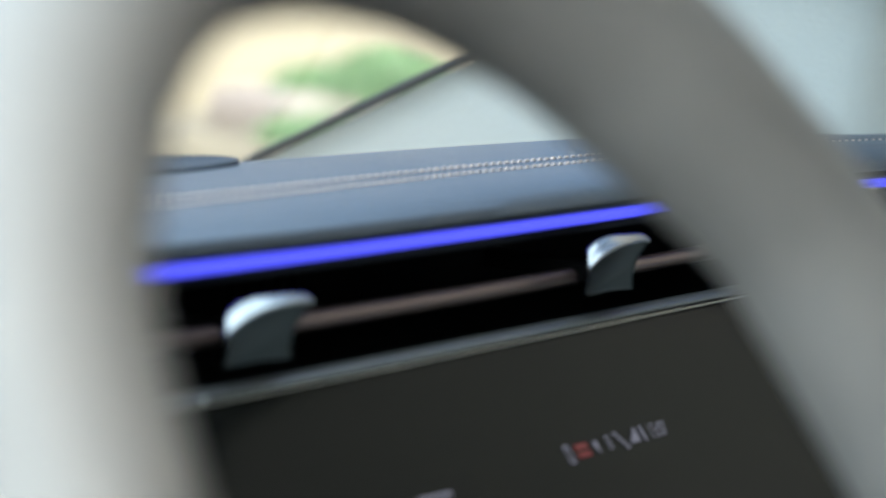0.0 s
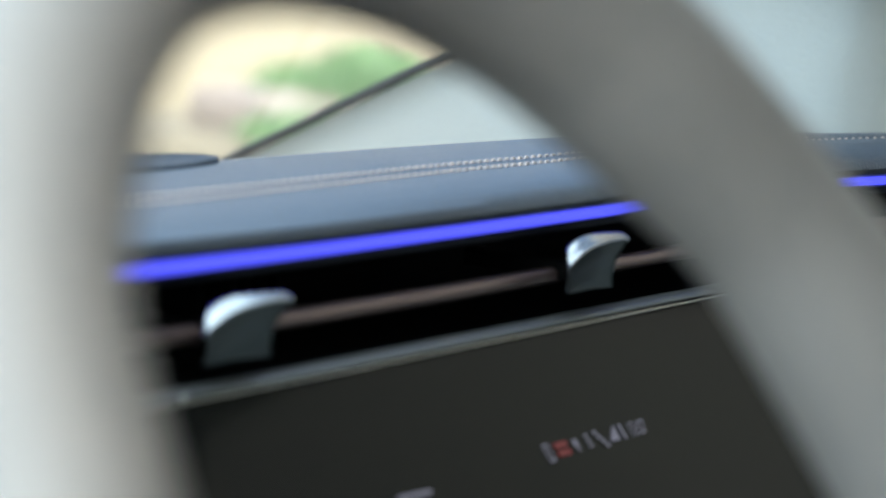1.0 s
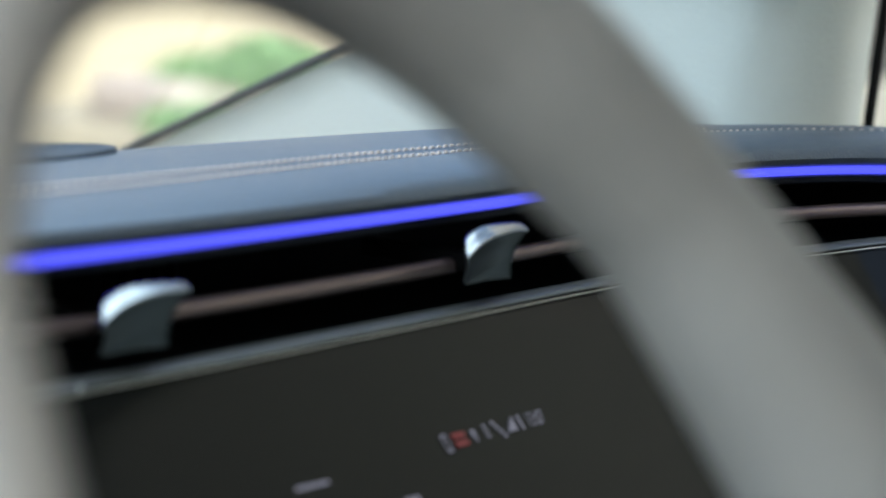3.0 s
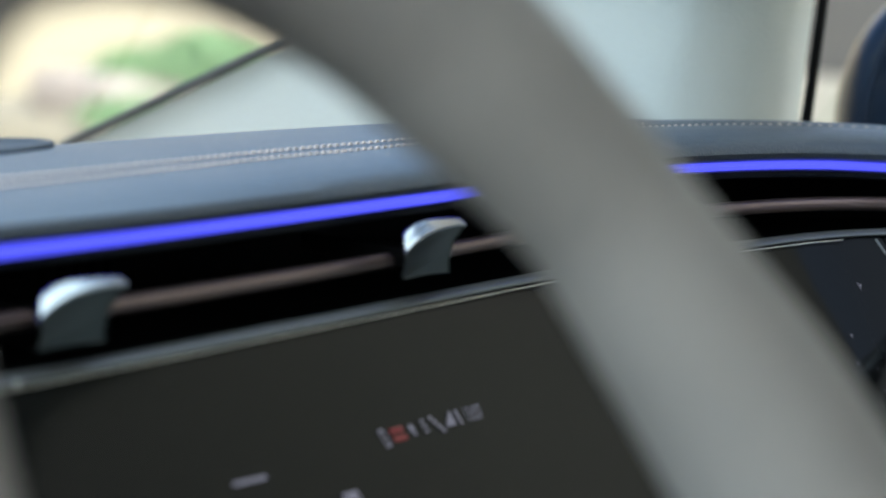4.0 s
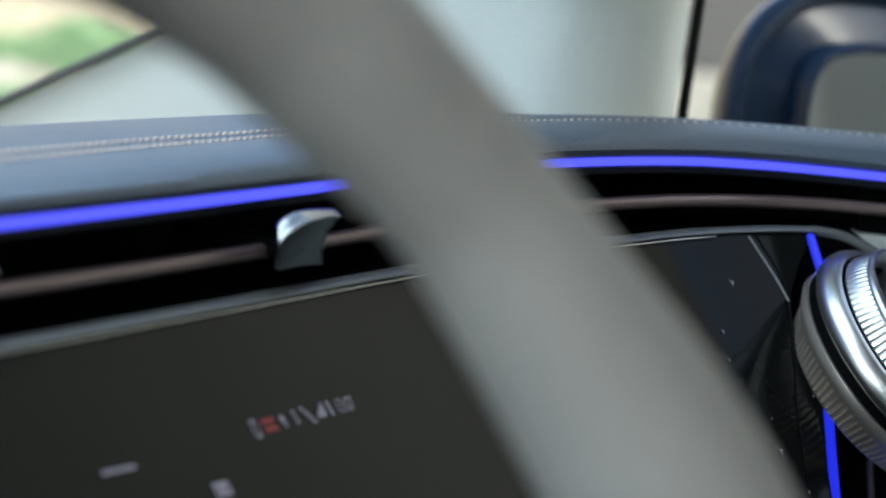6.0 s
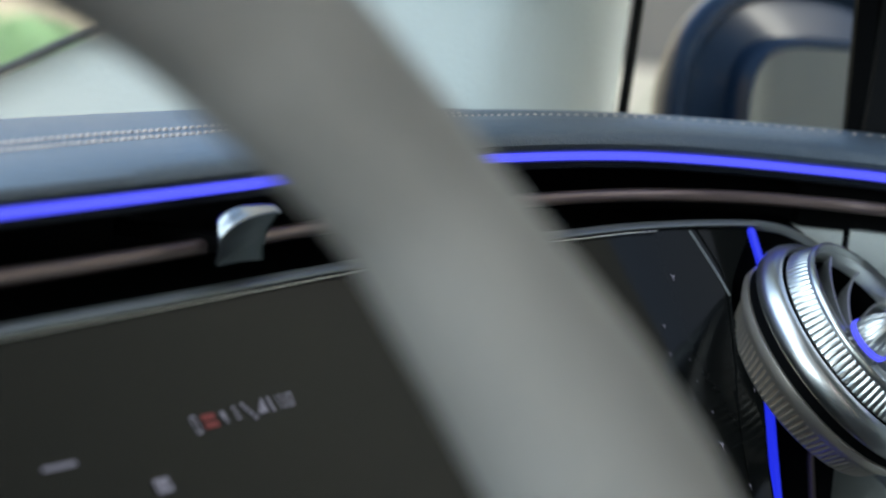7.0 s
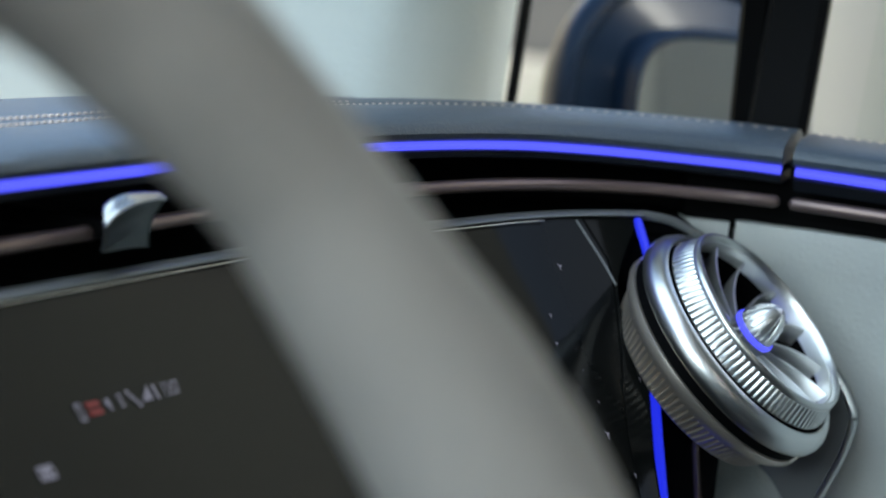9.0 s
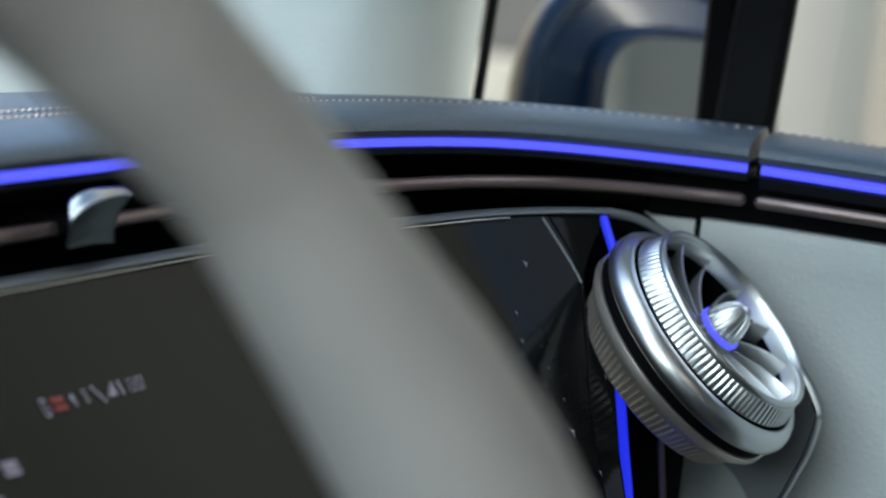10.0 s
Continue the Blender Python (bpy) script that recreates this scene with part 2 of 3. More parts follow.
def top_profile(s):
    far = 0.36 if s < 1.2 else max(0.052, 0.36 - (s - 1.2) * 2.2)
    front = [(0.004, 0.9378), (-0.003, 0.9372), (-0.0065, 0.9385), (-0.0078, 0.9408), (-0.0070, 0.9432), (-0.004, 0.9453), (0.002, 0.9468), (0.010, 0.9478),
             (0.020, 0.9483), (0.0285, 0.9483), (0.0300, 0.9476), (0.0315, 0.9483), (0.045, 0.9484)]
    k = (far - 0.05) / 0.31
    back = [(0.05 + 0.012 * k, 0.9482), (0.053 + 0.037 * k, 0.9472 - 0.0012 * k), (0.055 + 0.075 * k, 0.9462 - 0.0085 * k), (far - 0.004, 0.945 - 0.055 * k), (far, 0.935 - 0.06 * k), (0.053 + 0.03 * k, 0.9385 - 0.003 * k), (0.03, 0.9390)]
    z = ramp(s, STRIP_Z) - 0.9358
    dip = ramp(s, PAD_DIP)
    fall = ramp(s, ((0.80, -0.0004), (0.95, -0.0002), (1.15, -0.0014)))
    return [(o, h + max(0.0, z) + (dip if i > 4 else 0.0) if o < 0.02 and i < 9 else h + dip) for i, (o, h) in enumerate(front)] + [(o, h + fall) for o, h in back]


part("top_pad", sweep(0.25, GAP - 0.0022, top_profile), LEATHER_NAVY, dash, "navy grained leather pad")
guide = lambda s: oval(-0.001, ramp(s, STRIP_Z), 0.0032, ramp(s, ((1.05, 0.0023), (1.25, 0.0019))))
part("light_strip", sweep(0.25, GAP - 0.003, guide), BLUE_GLOW, dash, "glowing blue light strip")


def shelf_profile(s):
    z = ramp(s, STRIP_Z) - 0.9362
    return [(o, h + z) for o, h in ((-0.0032, 0.9340), (0.004, 0.9345), (0.03, 0.9345), (0.03, 0.9300), (0.004, 0.9303), (-0.0022, 0.9315))]


part("shelf", sweep(0.25, GAP - 0.0025, shelf_profile), LEATHER_DARK, dash, "dark navy lip below the light strip")
part("slot_back", sweep(0.25, GAP - 0.0025, [(0.045, 0.93), (0.05, 0.93), (0.05, 0.88), (0.045, 0.88)]), BLACK, dash, "black recess of the air slot")
part("slot_floor", sweep(0.25, 1.377, lambda s: [(0.004, ramp(s, TRIM_Z) - 0.004), (0.046, ramp(s, TRIM_Z) - 0.002), (0.046, ramp(s, TRIM_Z) - 0.008), (0.004, ramp(s, TRIM_Z) - 0.009)]), BLACK, dash)

# the copper bar, broken where the toggles sit
TOGGLES = (0.848, 1.0262)
edges = [0.25, 0.8425, 0.868, 1.0245, 1.046, GAP - 0.004]
for a, b in ((edges[0], edges[1]), (edges[2], edges[3]), (edges[4], edges[5])):
    part("copper_bar", tube([on_plan(s, -0.001, ramp(s, BAR_Z)) for s in steps(a, b)], 0.0026, 10), COPPER, dash, "satin copper bar")

# thin upright vanes deep in the slot
for k in range(6):
    s = 0.874 + 0.0072 * k
    p, q = on_plan(s, 0.022, 0.9285), on_plan(s, 0.040, 0.9005)
    bm = box((-0.0006, -0.009, -0.013), (0.0006, 0.009, 0.013))
    d = on_plan(s + 0.01) - on_plan(s - 0.01)
    bm.transform(Matrix.Translation((p + q) / 2) @ Matrix.Rotation(math.atan2(d.y, d.x), 4, "Z"))
    part("vane", bm, BLACK, dash, smooth=False)


# ---- stitches: two rows along the pad ----
def stitch_mesh():
    bm = tube([(-0.0016, 0, 0), (-0.0008, 0, 0.0003), (0.0008, 0, 0.0003), (0.0016, 0, 0)], 0.00042, 6)
    me = bpy.data.meshes.new("stitch")
    bm.to_mesh(me)
    bm.free()
    me.materials.append(THREAD)
    me.shade_smooth()
    return me


STITCH = stitch_mesh()
for row, o in enumerate((0.0242, 0.0344)):
    for k in range(150):
        s = 0.795 + 0.0041 * k
        if s > (GAP - 0.004, 1.24)[row]:
            break
        o = (ramp(s, ((1.15, 0.0242), (1.33, 0.0320))), 0.0344)[row]
        ob = new("stitch", STITCH)
        ob.parent = dash
        d = on_plan(s + 0.004, o) - on_plan(s - 0.004, o)
        ob.matrix_basis = Matrix.Translation(on_plan(s, o, 0.9484 + ramp(s, PAD_DIP)) - dash.location) @ Matrix.Rotation(math.atan2(d.y, d.x) + 0.16, 4, "Z") @ Matrix.Scale(ramp(s, ((1.05, 1.0), (1.2, 0.66), (1.35, 0.5))), 4)

# plain body below the screen, down to the floor
part("lower_body", sweep(0.25, 1.34, [(0.30, 0.86), (0.05, 0.88), (-0.02, 0.74), (-0.06, 0.50), (0.02, 0.22), (0.30, 0.22)], 0.03), LEATHER_DARK, dash, "dark lower dashboard")

# oval loudspeaker grille let into the pad
grille = thing("speaker_grille", "dark oval loudspeaker grille on the dashboard top", "speaker grille", at=(0.10, 0.632, 0.9478))
rows = []
for k in range(48):
    a = k * math.tau / 48
    rows.append([Vector((0.118 + q * 0.084 * math.cos(a), 0.634 + q * 0.016 * math.sin(a) + 0.008 * q * math.cos(a), 0.9474 + h)) for q, h in ((1.0, -0.002), (1.0, 0.0006), (0.96, 0.0010), (0.93, 0.0004), (0.02, 0.0004))])
part("cover", grid_mesh(rows, close_u=True), GRILLE, grille, "dark pierced cover")

# ---- toggles on the copper bar ----
def toggle(s, rise):
    tg = thing("vent_toggle", "satin silver fin-shaped toggle on the copper bar", "vent toggle", "air vent toggles", at=on_plan(s, -0.016, ramp(s, BAR_Z) + rise))
    d = (on_plan(s + 0.01) - on_plan(s - 0.01)).normalized()
    m = Matrix.Translation(tg.location) @ Matrix.Rotation(math.atan2(d.y, d.x), 4, "Z") @ Matrix.Diagonal((0.94, 0.94, 0.97, 1))
    # front outline: hooked like a fin, its tip towards the passenger
    top = spline([(-0.0216, 0.0040, 0), (-0.0200, 0.0052, 0), (-0.0140, 0.0080, 0), (-0.0065, 0.0100, 0), (0.0020, 0.0110, 0), (0.0105, 0.0113, 0), (0.0166, 0.0111, 0), (0.0176, 0.0105, 0)], 6)
    low = spline([(0.0174, 0.0098, 0), (0.0150, 0.0080, 0), (0.0112, 0.0052, 0), (0.0092, 0.0024, 0), (0.0086, -0.0010, 0), (0.0092, -0.0044, 0), (0.0075, -0.0046, 0), (-0.0060, -0.0041, 0), (-0.0202, -0.0044, 0),
                  (-0.0209, -0.0034, 0), (-0.0198, 0.0000, 0), (-0.0203, 0.0026, 0)], 4)
    ease = lambda x: max(0.0, min(1.0, (0.0176 - x) / 0.0392))
    rows = []
    for y, k in ((0.0008, 0.96), (0.0002, 0.985), (0.0006, 0.995), (0.0030, 0.99), (0.0050, 0.96)):
        rows.append([m @ Vector((p.x * k + 1.25 * y * ease(p.x), y, p.y * k)) for p in top + low])
    part("fin", grid_mesh(rows, close_v=True, caps=True), FIN, tg, "satin silver fin, its front's shade in the colour")
    # the crown slopes up from its front edge, steepest at the blunt end
    rows = []
    for v, up in ((-0.02, -0.0009), (-0.03, -0.0004), (0.0, 0.0), (0.12, 0.12), (0.3, 0.34), (0.55, 0.68), (0.8, 0.93), (1.0, 1.0), (1.08, 0.92), (1.1, 0.5)):
        row = []
        for p in top:
            e = ease(p.x)
            deep = 0.0052 * v * (0.55 + 0.45 * e)
            rise = up if up < 0 else up * (0.0012 + 0.0040 * e ** 2.0)
            row.append(m @ Vector((p.x + 1.25 * max(0.0, deep) * e, deep, p.y + rise)))
        rows.append(row)
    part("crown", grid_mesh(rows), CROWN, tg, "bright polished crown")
    part("stem", box((-0.005, 0.0055, -0.003), (0.005, 0.05, 0.003), 0.001, m), BLACK, tg)
    return tg


for s, rise in zip(TOGGLES, (-0.0008, 0.0015)):
    toggle(s, rise)

# ---- screen panel ----
screen = thing("screen_panel", "black glass screen panel with a thin silver frame", "screen", at=(0.3, 0.55, 0.85))
TILT = 0.85


def glass_o(z, s):
    return -0.013 - (ramp(s, TRIM_Z) - z) * TILT


LINE = lambda z: ramp(-z, ((-0.9138, 1.3165), (-0.889, 1.3290), (-0.8777, 1.3255), (-0.86, 1.318), (-0.82, 1.285), (-0.76, 1.23)))
LAST = lambda z: ramp(-z, ((-0.9138, 1.3485), (-0.9032, 1.3495), (-0.8951, 1.3415), (-0.8853, 1.3322), (-0.8777, 1.3275), (-0.8684, 1.3300), (-0.8594, 1.3360), (-0.854, 1.3365), (-0.82, 1.3090), (-0.76, 1.25)))


def glass_skin(a_fn, b_fn, lo=0.76, thick=0.004, lift=0.0, n=46):
    front, rows = [], []
    for k in range(n + 1):
        row = []
        for j in range(31):
            v = j / 30
            z = 0.905 + (lo - 0.905) * v
            s = a_fn(z) + (b_fn(z) - a_fn(z)) * k / n
            zt = ramp(s, TRIM_Z) - 0.0008
            z = zt + (lo - zt) * v
            row.append((s, z))
        ring = [on_plan(s, glass_o(z, s) - lift, z) for s, z in row] + [on_plan(s, glass_o(z, s) + thick, z) for s, z in reversed(row)]
        rows.append(ring)
    return grid_mesh(rows, close_v=True, caps=True)


part("display_glass", glass_skin(lambda z: 0.25, LINE), GLOSS, screen, "glossy black display glass")
part("end_panel", glass_skin(lambda z: LINE(z) + 0.0012, LAST, n=8), GLOSS, screen, "glossy black end panel")
part("edge_line", tube([on_plan(LINE(z), glass_o(z, LINE(z)) - 0.0004, z) for z in np.linspace(0.9105, 0.889, 8)], 0.0004, 6), GUNMETAL, screen, "thin silver line at the display's end")


def frame_profile(s):
    z = ramp(s, TRIM_Z)
    return oval(-0.011, z, 0.0042, 0.0013, 12)


part("top_frame", sweep(0.25, 1.352, frame_profile, 0.008), STEEL, screen, "satin silver top frame")
tail = spline([on_plan(1.352, -0.011, 0.9136), on_plan(1.366, -0.010, 0.9118), on_plan(1.38, -0.009, 0.906), on_plan(1.395, -0.009, 0.897)], 8)
part("top_frame", tube(tail, 0.0019, 8), STEEL, screen)
# silver tube drawn as the highlight along the glass's top edge
part("edge_highlight", tube([on_plan(s, -0.0156, ramp(s, TRIM_Z) - 0.0012) for s in steps(0.6, 1.30, 0.02)], 0.0002, 6), SILVER, screen, "highlight on the glass edge, built as a thin silver line")
part("frame_joint", tube([on_plan(0.8215, -0.0152, 0.9040), on_plan(0.8222, -0.0152, 0.9046)], 0.0010, 6), SILVER, screen)
# upright light guide and copper line beside the vent
part("light_guide", tube([on_plan(1.3490 + 0.22 * (0.9115 - z), glass_o(z, 1.35) - 0.0003, z) for z in np.linspace(0.9115, 0.896, 6)], 0.0017, 8), BLUE_DIM, screen, "upright blue light guide")
part("light_guide", tube([on_plan(s, -0.045, z) for s, z in ((1.3525, 0.857), (1.3543, 0.8505), (1.3600, 0.83), (1.3657, 0.809), (1.373, 0.78), (1.38, 0.75))], 0.0019, 8), BLUE_DIM, screen)
part("copper_line", tube([on_plan(s, -0.022, z) for s, z in ((1.383, 0.85), (1.3848, 0.825), (1.3893, 0.805), (1.394, 0.78), (1.40, 0.74))], 0.0014, 8), COPPER, screen, "upright copper line")
part("side_cheek", sweep(1.345, 1.3985, [(0.03, 0.850), (-0.012, 0.850), (-0.020, 0.84), (-0.020, 0.70), (0.03, 0.70)], 0.006), BLACK, screen, "black cheek beside the vent")
part("upper_cheek", sweep(1.340, 1.376, [(0.03, 0.904), (-0.006, 0.904), (-0.012, 0.87), (-0.012, 0.851), (0.03, 0.851)], 0.006), BLACK, screen, "black cheek above the vent")


def on_glass(s, z, lift=0.0006):
    return on_plan(s, glass_o(z, s) - lift, z)


def mark(name, s, z, w, h, mat, label=""):
    """A flat mark shown on the screen."""
    bm = bmesh.new()
    vs = [bm.verts.new(on_glass(a, b)) for a, b in ((s, z), (s + w, z), (s + w, z + h), (s, z + h))]
    bm.faces.new(vs)
    return part(name, bm, mat, screen, label, smooth=False)


def ring_mark(s, z, w, h, t, mat):
    for a, b, c, d in ((s, z, w, t), (s, z + h - t, w, t), (s, z + t, t, h - 2 * t), (s + w - t, z + t, t, h - 2 * t)):
        mark("screen_mark", a, b, c, d, mat)


TX, TZ = 0.9615, 0.8745
ring_mark(TX, TZ - 0.0004, 0.0030, 0.0044, 0.0006, WHITE_GLOW)
for k in range(2):
    mark("screen_mark", TX + 0.0056, TZ + 0.0004 + 0.0020 * k, 0.0072, 0.0013, RED_GLOW)
mark("screen_mark", TX + 0.0160, TZ + 0.0018, 0.0022, 0.0018, WHITE_GLOW)
mark("screen_mark", TX + 0.0170, TZ + 0.0006, 0.0010, 0.0013, WHITE_GLOW)
for k in range(3):
    mark("screen_mark", TX + 0.0232, TZ + 0.0009 + 0.0013 * k, 0.0022, 0.0006, WHITE_GLOW)
for k in range(4):
    mark("screen_mark", TX + 0.0286 + 0.0012 * k, TZ + 0.0036 - 0.0012 * k, 0.0018, 0.0009, WHITE_GLOW)
for k in range(5):
    mark("screen_mark", TX + 0.0360 + 0.0011 * k, TZ + 0.0010, 0.0010, 0.0008 + 0.0007 * k, WHITE_GLOW)
mark("screen_mark", TX + 0.0440, TZ + 0.0008, 0.0013, 0.0038, WHITE_GLOW)
mark("screen_mark", 0.8845, 0.8735, 0.0155, 0.0010, WHITE_GLOW)
ring_mark(0.928, 0.8630, 0.0080, 0.0034, 0.0010, WHITE_GLOW)
mark("screen_mark", 0.9300, 0.8642, 0.004, 0.0012, WHITE_GLOW)
mark("screen_mark", 0.905, 0.8580, 0.016, 0.0012, WHITE_GLOW)


def lettering(text, s, z, size, mat):
    cu = bpy.data.curves.new("clock_digits", "FONT")
    cu.body, cu.size = text, size
    ob = new("clock_digits", cu)
    bpy.context.view_layer.update()
    me = bpy.data.meshes.new_from_object(ob.evaluated_get(bpy.context.evaluated_depsgraph_get()))
    bpy.data.objects.remove(ob)
    for v in me.vertices:
        v.co = on_glass(s + v.co.x * 0.95, z + v.co.y) - screen.location
    me.materials.append(mat)
    o = new("clock_digits", me)
    o.parent = screen
    return tagged(o, "clock reading 13:07")


lettering("13:07", TX + 0.0480, TZ + 0.0010, 0.0052, WHITE_GLOW)

# faint points scattered over the passenger display
for s, z, r in ((1.2990, 0.8949, 0.0018), (1.2790, 0.8790, 0.0012), (1.2740, 0.8700, 0.0012), (1.286, 0.868, 0.0006), (1.284, 0.861, 0.0007), (1.285, 0.851, 0.0009), (1.2760, 0.8557, 0.0008),
                (1.2799, 0.8407, 0.0024), (1.272, 0.845, 0.0007), (1.2886, 0.8277, 0.0014), (1.279, 0.826, 0.0009), (1.262, 0.883, 0.0009), (1.250, 0.86, 0.0012), (1.3258, 0.8580, 0.0010)):
    bm = bmesh.new()
    c = bm.verts.new(on_glass(s, z))
    ring = []
    for k in range(6):
        a, q = k * math.tau / 6 + 0.3, r if k % 2 == 0 else r * 0.22
        ring.append(bm.verts.new(on_glass(s + q * math.cos(a), z + q * math.sin(a))))
    for k in range(6):
        bm.faces.new((c, ring[k], ring[(k + 1) % 6]))
    part("screen_mark", bm, WHITE_GLOW, screen, smooth=False)

# ---- round air vent ----
VENT_AT, VENT_AXIS = Vector((0.5786, 0.4782, 0.8714)), Vector((0.05, -0.71, 0.70)).normalized()
vent = thing("air_vent", "round satin silver turbine air vent with a blue ring", "air vent", at=VENT_AT)
VM = Matrix.Translation(VENT_AT) @ VENT_AXIS.to_track_quat("Z", "Y").to_matrix().to_4x4()
SIDES = 384
knurl = lambda rows, d: (lambda k, j: (-d if k % 4 == 0 else 0.0) if j in rows else 0.0)
# solid ring that imitates the vent mirrored in the glossy panel below it
part("vent_reflection", lathe([(0.032, -0.0262), (0.0365, -0.0255), (0.0395, -0.0240), (0.0406, -0.0225), (0.0440, -0.0155), (0.0460, -0.0140), (0.0483, -0.0112), (0.0483, -0.0085), (0.044, -0.0080)], VM, SIDES, knurl((3, 4), 0.0018)), REFLECTION_METAL, vent, "vent's reflection built as a knurled silver ring")
part("groove", lathe([(0.038, -0.0085), (0.0474, -0.0082), (0.0474, -0.0035), (0.038, -0.003)], VM, 96), BLACK, vent, "black groove")
part("body", lathe([(0.038, -0.0045), (0.0480, -0.0042), (0.0495, -0.0028), (0.0500, -0.0004), (0.0496, 0.0020), (0.0482, 0.0044), (0.0466, 0.0058), (0.0454, 0.0062), (0.0446, 0.0058), (0.0442, 0.0040)], VM, 136), SILVER, vent, "polished silver body")
# the shadow under the overhanging knurled ring, put in as a black band
part("shadow_gap", lathe([(0.0443, 0.0044), (0.0420, 0.0046), (0.0418, 0.0062)], VM, 96), BLACK, vent, "black ring for the shadow below the turning ring")
part("knurled_ring", lathe([(0.0415, 0.0058), (0.0430, 0.0060), (0.0434, 0.0068), (0.0408, 0.0136), (0.0402, 0.0142), (0.0375, 0.0144)], VM, SIDES, knurl((2, 3), 0.0008)), SILVER, vent, "knurled silver turning ring")
part("lip", lathe([(0.0390, 0.0138), (0.0402, 0.0142), (0.0406, 0.0151), (0.0403, 0.0163), (0.0396, 0.0169), (0.0387, 0.0167), (0.0382, 0.0158), (0.0377, 0.0130), (0.0370, 0.0085)], VM, 136), SILVER, vent, "rounded silver lip")
part("well", lathe([(0.0372, 0.0090), (0.0368, 0.004), (0.0362, -0.012), (0.02, -0.016), (0.0004, -0.016)], VM, 64), BLACK, vent, "black inner well")
for k in range(13):
    a = k * math.tau / 13 + 0.12
    rows = []
    for i in range(11):
        u = i / 10
        r = 0.0072 + (0.0374 - 0.0072) * u
        tw = a - 0.30 * u * u
        top = 0.0050 + 0.0075 * u ** 1.3
        deep, lean = 0.0075, 0.0006 + 0.0014 * u
        row = []
        for h, off in ((top, 0.0), (top - 0.35 * deep, -0.45 * lean), (top - deep, -lean), (top - deep, -lean + 0.0012), (top - 0.35 * deep, -0.45 * lean + 0.0012), (top - 0.0002, 0.0009)):
            row.append(VM @ Vector((r * math.cos(tw) - off * math.sin(tw), r * math.sin(tw) + off * math.cos(tw), h)))
        rows.append(row)
    part("blade", grid_mesh(rows, close_v=True, caps=True), BLADE, vent)
cone = part("hub_cone", lathe([(0.0088, -0.013), (0.0088, 0.0082), (0.0086, 0.0100), (0.0084, 0.0112), (0.0079, 0.0136), (0.0066, 0.0172), (0.0046, 0.0204), (0.0026, 0.0222), (0.0012, 0.0230), (0.0002, 0.0233)], VM, 120,
                              lambda k, j: (-0.0006 if k % 6 == 0 else 0.0) if 3 <= j <= 6 else 0.0), SILVER, vent, "fluted silver hub cone")
part("blue_ring", lathe([(0.0085, 0.0076), (0.0092, 0.0078), (0.0095, 0.0088), (0.0092, 0.0100), (0.0085, 0.0102)], VM, 64), BLUE_GLOW, cone, "glowing blue ring")

# dark plate on the dashboard's end, with a silver edge
plate = thing("vent_housing", "dark grey curved vent plate with a silver edge", "vent plate", at=on_plan(1.43, 0.0, 0.84))
drop = spline([(1.4110, 0.874, 0), (1.4285, 0.868, 0), (1.4400, 0.858, 0), (1.4462, 0.8495, 0), (1.4489, 0.8420, 0), (1.4466, 0.8290, 0), (1.4421, 0.8172, 0), (1.4377, 0.8062, 0), (1.4335, 0.794, 0),
               (1.4310, 0.7935, 0), (1.4289, 0.8003, 0), (1.4207, 0.8123, 0), (1.413, 0.819, 0), (1.4065, 0.826, 0), (1.4073, 0.8557, 0)], 6)
part("plate", grid_mesh([[on_plan(p.x, o, p.y) for p in drop] for o in (0.010, 0.001, 0.0)], close_v=True, caps=True), GUNMETAL, plate, "dark grey satin plate")
part("silver_edge", tube([on_plan(p.x + 0.0006, 0.0005, p.y) for p in drop[2:50]], 0.0015, 8), SILVER, plate, "thin silver edge")

# ---- passenger door ----
door = thing("car_door", "pale grey leather passenger door with navy top rail", "car door", at=(0.68, 0.1, 0.6))


def door_top(s):
    return [(0.004, 0.9378), (-0.003, 0.9372), (-0.0065, 0.9385), (-0.0078, 0.9408), (-0.0070, 0.9432), (-0.004, 0.9453), (0.002, 0.9468), (0.010, 0.9478), (0.020, 0.9483),
            (0.0285, 0.9483), (0.0300, 0.9478), (0.040, 0.9478), (0.055, 0.946), (0.056, 0.92), (0.03, 0.925)]


part("top_rail", sweep(GAP + 0.0022, END, door_top, 0.02), LEATHER_NAVY, door, "navy leather top rail")
part("light_strip", sweep(GAP + 0.003, END, guide, 0.02), BLUE_GLOW, door, "glowing blue light strip")
part("shelf", sweep(GAP + 0.0025, END, [(-0.0032, 0.9325), (0.004, 0.9330), (0.03, 0.9330), (0.03, 0.9270), (0.002, 0.9275)], 0.02), LEATHER_DARK, door, "dark navy lip")
part("copper_bar", tube([on_plan(s, -0.002, ramp(s, BAR_Z)) for s in steps(GAP + 0.004, END, 0.02)], 0.0026, 10), COPPER, door, "satin copper bar")
part("slot", sweep(1.378, END, [(0.022, 0.93), (0.03, 0.93), (0.03, 0.908), (0.022, 0.908)], 0.02), BLACK, door, "black recess")


def door_panel(s):
    return [(0.04, 0.9105), (0.024, 0.9120), (0.0190, 0.9108), (0.0182, 0.906), (0.023, 0.895), (0.031, 0.87), (0.035, 0.84), (0.037, 0.80), (0.037, 0.70), (0.037, 0.45), (0.08, 0.45), (0.08, 0.90)]


